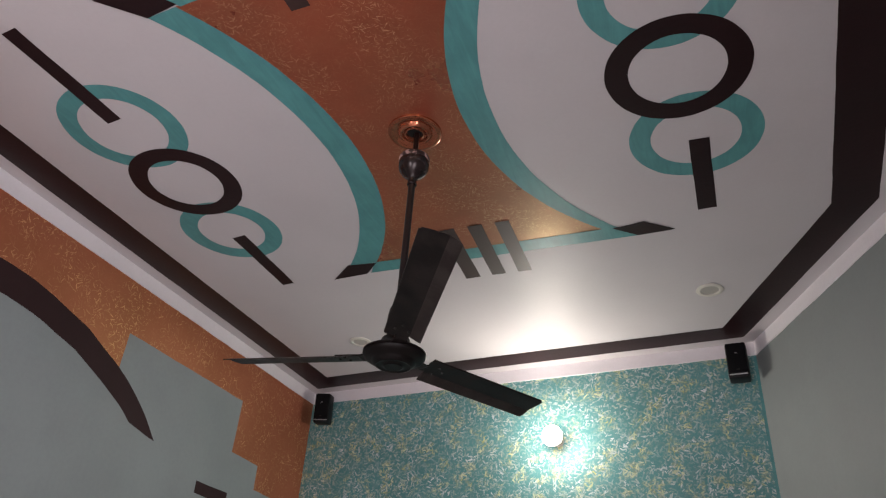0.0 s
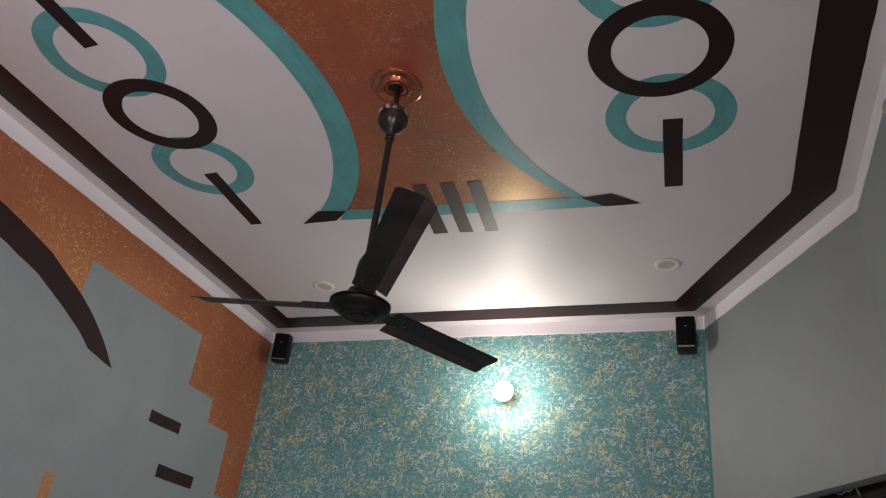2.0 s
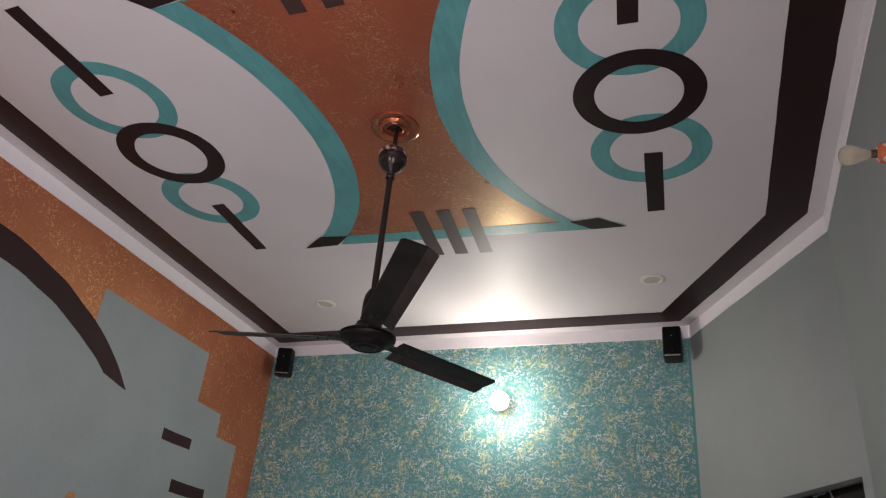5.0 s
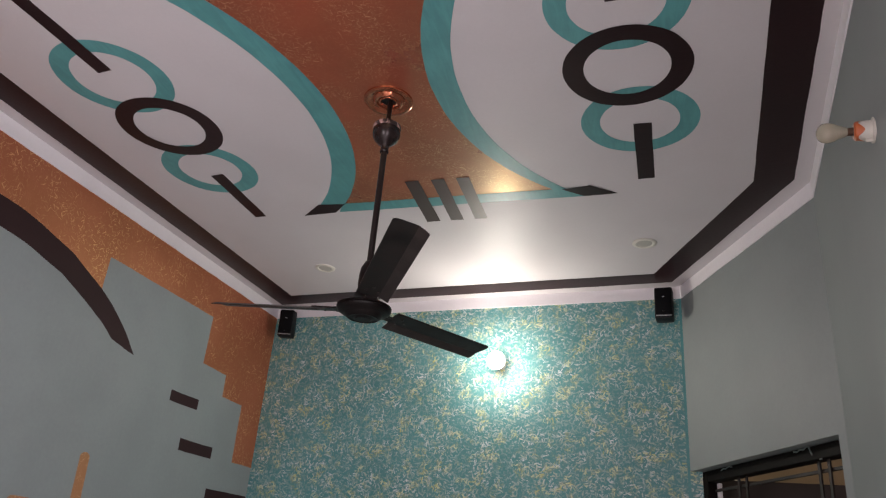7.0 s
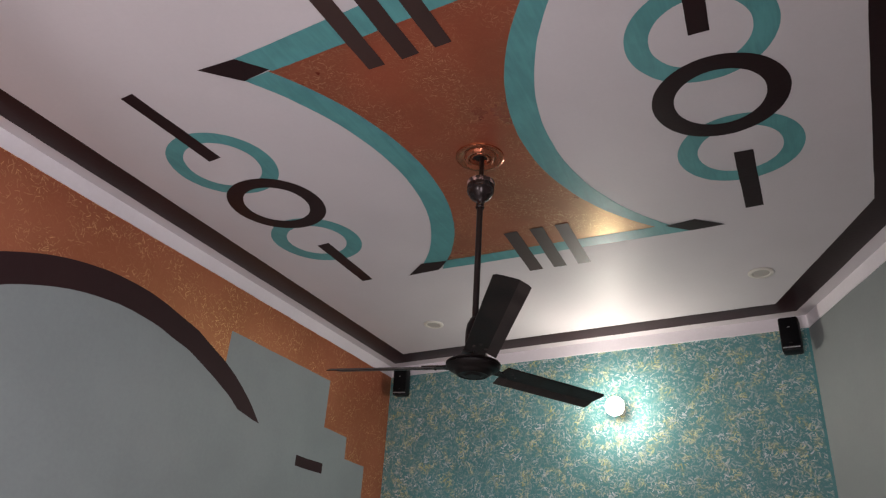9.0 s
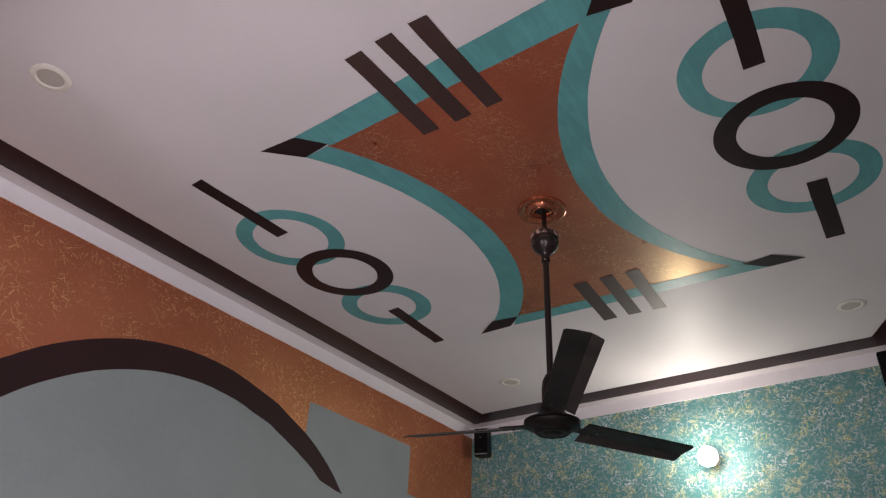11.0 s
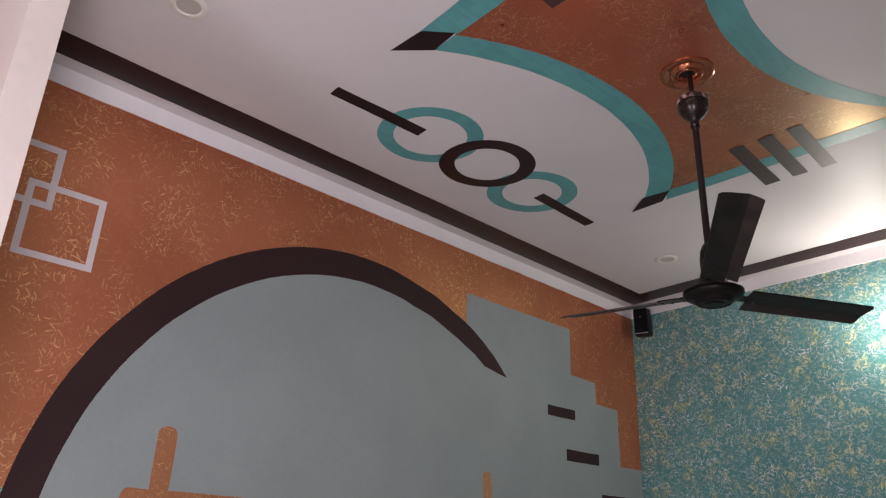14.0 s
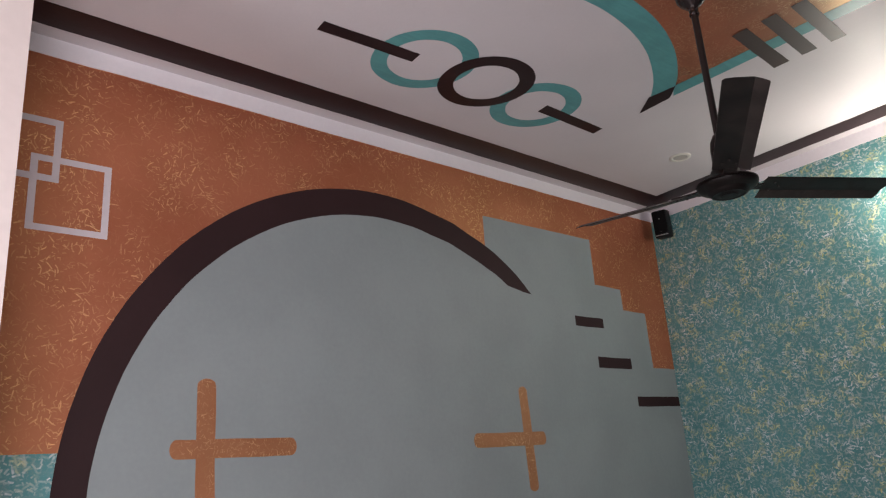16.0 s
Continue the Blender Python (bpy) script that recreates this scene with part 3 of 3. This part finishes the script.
# ---- window in the slanted wall ----
def wire(points, radius, m):
    """A thin bent wire through local points."""
    bm = bmesh.new()
    rings = []
    for i, p in enumerate(points):
        p = Vector(p)
        d = (Vector(points[min(i + 1, len(points) - 1)]) - Vector(points[max(i - 1, 0)])).normalized()
        u = d.cross(Vector((0.13, 1.0, 0.21))).normalized()
        v = d.cross(u)
        rings.append([bm.verts.new(m @ (p + radius * (u * math.cos(k * math.pi / 3) + v * math.sin(k * math.pi / 3)))) for k in range(6)])
    for one, two in zip(rings, rings[1:]):
        for k in range(6):
            bm.faces.new((one[k], one[(k + 1) % 6], two[(k + 1) % 6], two[k]))
    bm.faces.new(rings[0])
    bm.faces.new(rings[-1][::-1])
    return bm


def build_window():
    bm = bmesh.new()
    box(bm, 0.052, 1.403, 0.052, 0.115, 2.006, 2.066, SLANT, 0.004)
    box(bm, 0.052, 1.403, 0.052, 0.115, 0.902, 0.96, SLANT, 0.004)
    box(bm, 0.044, 0.098, 0.05, 0.113, 0.90, 2.065, SLANT, 0.004)
    box(bm, 1.356, 1.40, 0.165, 0.2, 0.90, 2.065, SLANT, 0.004)
    window = tagged(part("window_1", bm, frame_dark), "dark painted window frame with a steel grill", "window", kind="structure")
    for z in (1.964, 1.70, 1.45, 1.2):
        part("grill_rail", box(bmesh.new(), 0.10, 1.356, 0.088, 0.096, z - 0.008, z + 0.008, SLANT, 0.002), dark_steel, window, "thin horizontal steel rail")
    for s in (0.385, 0.462, 1.079, 1.149):
        part("grill_bar", box(bmesh.new(), s - 0.010, s + 0.010, 0.078, 0.086, 0.96, 2.012, SLANT, 0.002), dark_steel, window, "flat upright steel bar")
    # added pale strip, coloured as daylight showing through a gap at the jamb
    part("gap_strip", box(bmesh.new(), 0.104, 0.134, 0.100, 0.118, 0.93, 2.004, SLANT, 0.003), white_band, window, "pale strip standing in for the daylit gap beside the jamb")
    part("latch", wire([(0.955, 0.046, 2.058), (0.985, 0.044, 2.053), (1.010, 0.043, 2.060), (1.037, 0.044, 2.056), (1.062, 0.043, 2.067), (1.078, 0.042, 2.064), (1.088, 0.042, 2.044), (1.097, 0.043, 2.026)], 0.0032, SLANT), silver, window, "bent pale wire latch")
    part("hinge", wire([(0.265, 0.048, 2.050), (0.295, 0.046, 2.057), (0.32, 0.045, 2.054), (0.355, 0.046, 2.062), (0.385, 0.047, 2.057)], 0.0034, SLANT), silver, window, "twist of pale wire on the frame")
    part("hook", box(bmesh.new(), 1.135, 1.155, 0.046, 0.052, 2.000, 2.007, SLANT, 0.002), silver, window, "small pale metal hook")
    # passage outside
    tagged(part("wall_outside", box(bmesh.new(), -1.2, 2.6, 0.95, 1.05, 0.0, 3.4, SLANT), tan_wall), "tan plastered wall outside the window", "wall", kind="structure")
    tagged(part("wall_outside_low", box(bmesh.new(), 1.70, 2.46, 6.0, 6.06, 0.0, 2.072), dark_low_wall), "dark low wall outside the window", "wall", kind="structure")


build_window()


# ---- ceiling fan ----
def blade_sheet(section, reach, turn):
    """Sheet metal with the given cross-section, from the arm to the blade's rounded tip."""
    bm = bmesh.new()
    rows = []
    for i in range(15):
        f = i / 14
        r = 0.138 + (reach - 0.138) * (f if i < 13 else (0.975 if i == 13 else 1.0))
        low, top = [], []
        for w, h in section:
            back = 0.0
            if i == 14:
                back = 0.013 * min(1.0, max(0.0, (-0.049 - w) / 0.0085)) + 0.008 * max(0.0, (w - 0.0225) / 0.036) ** 3
            elif i == 0:
                back = 0.018 * (w < -0.02)
            p = Vector((r - back, w * (0.97 + 0.03 * f) * (0.985 if i == 14 else 1.0), h))
            low.append(bm.verts.new(turn @ p))
            top.append(bm.verts.new(turn @ (p + Vector((0, 0, 0.0025)))))
        rows.append((low, top))
    last = len(section) - 1
    for (l0, t0), (l1, t1) in zip(rows, rows[1:]):
        for j in range(last):
            bm.faces.new((l0[j], l0[j + 1], l1[j + 1], l1[j]))
            bm.faces.new((t0[j], t1[j], t1[j + 1], t0[j + 1]))
        for j in (0, last):
            bm.faces.new((l0[j], l1[j], t1[j], t0[j]))
    for l, t in (rows[0], rows[-1]):
        for j in range(last):
            bm.faces.new((l[j], t[j], t[j + 1], l[j + 1]))
    return bm


def build_fan():
    x, y, z = 0.435, 3.472, 2.29
    fan = tagged(new("ceiling_fan"), "dark brown three-blade ceiling fan on a long rod", "ceiling fan")
    fan.location = (x, y, 0)
    motor = [(0.0, z - 0.039), (0.028, z - 0.039), (0.031, z - 0.0365), (0.034, z - 0.0345), (0.050, z - 0.033), (0.054, z - 0.0355), (0.060, z - 0.033), (0.064, z - 0.029),
             (0.0665, z - 0.027), (0.0695, z - 0.0215), (0.073, z - 0.0195), (0.086, z - 0.0155), (0.095, z - 0.0095), (0.099, z - 0.004), (0.1, z - 0.001), (0.096, z + 0.001), (0.096, z + 0.003), (0.1005, z + 0.005), (0.1, z + 0.010),
             (0.094, z + 0.014), (0.070, z + 0.022), (0.05, z + 0.04), (0.045, z + 0.055), (0.0, z + 0.06)]
    part("motor", turned(motor), motor_brown, fan, smooth=True)
    cup = [(0.0, z + 0.05), (0.03, z + 0.055), (0.034, z + 0.09), (0.034, z + 0.13), (0.030, z + 0.16), (0.018, z + 0.185), (0.012, z + 0.19), (0.0, z + 0.19)]
    part("lower_canopy", turned(cup), fan_brown, fan, smooth=True)
    part("rod", turned([(0.0, z + 0.15), (0.0125, z + 0.15), (0.0125, 3.0), (0.0, 3.0)], count=20), rod_brown, fan, smooth=True)
    bell = [(0.0, 2.950), (0.0165, 2.951), (0.0185, 2.956), (0.0165, 2.961), (0.0165, 2.976), (0.019, 2.983), (0.031, 2.992), (0.044, 3.005), (0.0525, 3.019), (0.0555, 3.030), (0.0560, 3.036), (0.0540, 3.038),
            (0.0540, 3.040), (0.0560, 3.042), (0.0560, 3.062), (0.0545, 3.066), (0.0, 3.068)]
    part("upper_canopy", turned(bell), worn_chrome, fan, "worn brown metal canopy", smooth=True)
    part("canopy_rim", turned([(0.0, 3.080), (0.047, 3.080), (0.0545, 3.077), (0.0572, 3.070), (0.0572, 3.058), (0.0564, 3.056), (0.0, 3.060)]), pink_primer, fan, "chipped pink primer rim", smooth=True)
    part("hanger", turned([(0.0, 3.07), (0.010, 3.07), (0.010, 3.197), (0.0, 3.197)], count=16), rod_brown, fan, smooth=True)
    for angle, rise, reach in ((61.9, 0.008, 0.635), (181.9, 0.032, 0.60), (303.7, 0.074, 0.64)):
        turn = pose(0, 0, z - 0.003, 0, -math.degrees(math.atan2(rise, reach)), 0)
        turn = pose(0, 0, 0, 0, 0, angle) @ turn
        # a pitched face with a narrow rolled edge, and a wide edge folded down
        face = [(-0.0575, 0.0110), (-0.055, 0.0090), (-0.051, 0.0081), (-0.03, 0.0047), (0.0, -0.0003), (0.019, -0.0035), (0.0215, -0.0042)]
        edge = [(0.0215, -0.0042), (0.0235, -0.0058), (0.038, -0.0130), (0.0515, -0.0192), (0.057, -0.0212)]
        blade = part("blade", blade_sheet(face, reach, turn), fan_brown, fan, smooth=True, crease=10)
        # the fold's lighter colour stands in for light falling on it
        part("edge_fold", blade_sheet(edge, reach, turn), lit_dusty_fold, blade, "folded blade edge, dusty and coloured lighter as if lit", smooth=True, crease=10)
        bm = bmesh.new()
        plate = []
        for r, w0, w1 in ((0.078, -0.034, 0.034), (0.098, -0.026, 0.024), (0.116, -0.021, 0.019), (0.134, -0.022, 0.020), (0.150, -0.030, 0.020), (0.200, -0.034, 0.020)):
            plate.append([bm.verts.new(turn @ Vector((r, w, (0.0 if r < 0.13 else 0.0035 - w * 0.165) + dz))) for w in (w0, w1) for dz in (-0.003, 0.003)])
        for one, two in zip(plate, plate[1:]):
            for i, j in ((0, 1), (1, 3), (3, 2), (2, 0)):
                bm.faces.new((one[i], one[j], two[j], two[i]))
        for end in (plate[0], plate[-1]):
            bm.faces.new((end[0], end[1], end[3], end[2]))
        part("blade_arm", bm, fan_brown, blade, "flat metal blade arm")
        for rr, w in ((0.165, -0.028), (0.165, 0.014), (0.192, -0.008)):
            part("screw", turned([(0.0, -0.0055), (0.004, -0.005), (0.005, -0.001), (0.0, -0.001)], turn @ pose(rr, w, -w * 0.165), 10), dull_screw, blade, "small dull screw")
    rose = tagged(new("ceiling_rose"), "glossy copper ringed ceiling rose round the fan hook", "ceiling rose")
    rose.location = (x - 0.008, y - 0.004, CEIL)
    prof = [(0.102, 0.0), (0.101, -0.007), (0.095, -0.010), (0.088, -0.011), (0.078, -0.008), (0.070, -0.003), (0.066, -0.003), (0.060, -0.012), (0.054, -0.016), (0.048, -0.014), (0.044, -0.005), (0.041, -0.004), (0.037, -0.011), (0.032, -0.013), (0.028, -0.0035)]
    part("ring_moulding", turned(prof, count=64), copper_gloss, rose, smooth=True)
    # no real hollow: a flat disc coloured black as the hole's shade
    part("hook_hole_disc", turned([(0.0, -0.0045), (0.029, -0.0045), (0.029, -0.0035)], count=40), hole_shade, rose, "flat black disc for the shade inside the hook hole")


build_fan()


# ---- wall speakers ----
def build_speaker(name_label, m):
    """A small box speaker; local: y towards the wall, front at y = 0."""
    speaker = tagged(new("wall_speaker"), name_label, "speaker", group="wall speakers")
    speaker.matrix_world = m
    part("cabinet", box(bmesh.new(), -0.054, 0.054, 0.006, 0.105, -0.097, 0.108, Matrix(), 0.012), black_plastic, speaker, smooth=True)
    part("grille", box(bmesh.new(), -0.049, 0.049, -0.002, 0.010, -0.068, 0.102, Matrix(), 0.006), black_cloth, speaker, "black cloth grille", smooth=True)
    part("trim", box(bmesh.new(), -0.046, 0.046, -0.001, 0.009, -0.081, -0.0755, Matrix(), 0.0015), silver, speaker, "thin silver trim strip")
    part("badge", box(bmesh.new(), -0.006, 0.006, -0.0035, 0.0, 0.040, 0.044, Matrix(), 0.001), silver, speaker, "tiny pale badge")
    part("badge", box(bmesh.new(), -0.008, 0.008, -0.0032, 0.0, -0.055, -0.051, Matrix(), 0.001), dull_screw, speaker, "tiny dull badge")
    part("bracket", box(bmesh.new(), -0.02, 0.02, 0.10, 0.15, -0.03, 0.03, Matrix(), 0.004), black_plastic, speaker, "black wall bracket")
    return speaker


build_speaker("small black box speaker high on the teal wall", pose(1.486, 5.553, 3.045, 0, 0, -5))
build_speaker("small black box speaker angled into the orange corner", pose(-1.222, 5.812, 3.035, 6, 0, 13))


# ---- lit lamp on the back wall ----
def build_lamp():
    lamp = tagged(new("wall_lamp"), "lit white LED bulb in a holder on the teal wall", "lamp")
    lamp.matrix_world = pose(0.444, 5.787, 2.713, 90, 0, -5.5)
    # local z points out of the wall
    part("holder", turned([(0.0, 0.0), (0.032, 0.0), (0.032, 0.008), (0.022, 0.012), (0.021, 0.045), (0.0, 0.045)]), white_plastic, lamp, smooth=True)
    part("collar", turned([(0.0, 0.043), (0.018, 0.043), (0.026, 0.062), (0.041, 0.086), (0.0550, 0.109), (0.0565, 0.1125), (0.0, 0.1125)]), white_plastic, lamp, smooth=True)
    part("dome", turned([(0.0565, 0.1125), (0.0588, 0.119), (0.0575, 0.134), (0.051, 0.149), (0.039, 0.163), (0.021, 0.173), (0.0, 0.176)]), lamp_glow, lamp, "glowing white dome", smooth=True)


build_lamp()


# ---- unlit bulb on the side wall ----
def build_bulb():
    bulb = tagged(new("wall_bulb"), "unlit clear glass bulb in an orange and white holder", "light bulb")
    bulb.matrix_world = pose(2.069, 3.151, 2.684, 0, -87.0, -4) @ Matrix.Scale(0.79, 4)
    part("base_plate", turned([(0.0, 0.0), (0.047, 0.0), (0.047, 0.006), (0.036, 0.010), (0.0, 0.010)]), white_plastic, bulb, smooth=True)
    part("holder", turned([(0.0, 0.008), (0.0370, 0.009), (0.0365, 0.035), (0.0350, 0.044), (0.0, 0.044)]), white_plastic, bulb, smooth=True)
    part("holder_front", turned([(0.0, 0.043), (0.0350, 0.043), (0.0335, 0.060), (0.026, 0.066), (0.0, 0.066)]), white_plastic, bulb, smooth=True)
    # orange band with a zigzag edge, just proud of the holder
    wave = [2 * math.pi * i / 60 for i in range(60)]
    one = [(a, 0.0372, z) for a in wave for z in (0.044 + 0.010 * math.sin(4 * a),)]
    two = [(a, 0.0345, 0.0605) for a in wave]
    bm = bmesh.new()
    low = [bm.verts.new((r * math.cos(a), r * math.sin(a), z)) for a, r, z in one]
    top = [bm.verts.new((r * math.cos(a), r * math.sin(a), z)) for a, r, z in two]
    tip = [bm.verts.new((0.0265 * math.cos(a), 0.0265 * math.sin(a), 0.0668)) for a in wave]
    for k in range(60):
        n = (k + 1) % 60
        bm.faces.new((low[k], low[n], top[n], top[k]))
        bm.faces.new((top[k], top[n], tip[n], tip[k]))
    part("holder_band", bm, orange_plastic, bulb, "orange zigzag band round the holder", smooth=True)
    part("switch_knob", box(bmesh.new(), -0.046, -0.034, -0.006, 0.006, 0.008, 0.030, Matrix(), 0.003), white_plastic, bulb, "small clear holder clip")
    part("cap", turned([(0.0, 0.064), (0.0150, 0.064), (0.0150, 0.088), (0.0, 0.088)]), cap_brown, bulb, "dull metal bulb cap", smooth=True)
    part("globe", turned([(0.0150, 0.086), (0.0185, 0.091), (0.0215, 0.102), (0.0260, 0.115), (0.0330, 0.129), (0.0370, 0.143), (0.0375, 0.153), (0.0340, 0.169), (0.0240, 0.181), (0.0100, 0.187), (0.0, 0.188)]), bulb_glass, bulb, "clear glass globe", smooth=True)


build_bulb()


# ---- ceiling downlights, switched off ----
def build_downlights():
    light = None
    for px, py in ((-0.634, 5.18), (1.397, 4.996), (-0.655, 1.936)):
        m = pose(px, py, CEIL)
        if light is None:
            light = tagged(new("downlight"), "round white recessed ceiling downlight, switched off", "downlight", group="ceiling downlights")
            light.matrix_world = m
            part("trim_ring", turned([(0.066, 0.0), (0.066, -0.004), (0.060, -0.0075), (0.048, -0.0075), (0.043, -0.0035)], count=48), white_plastic, light, smooth=True)
            part("lens", turned([(0.0, -0.003), (0.044, -0.0032), (0.0445, -0.002)], count=48), lens_grey, light, "dull grey lens", smooth=True)
        else:
            copy_thing(light, m)


build_downlights()
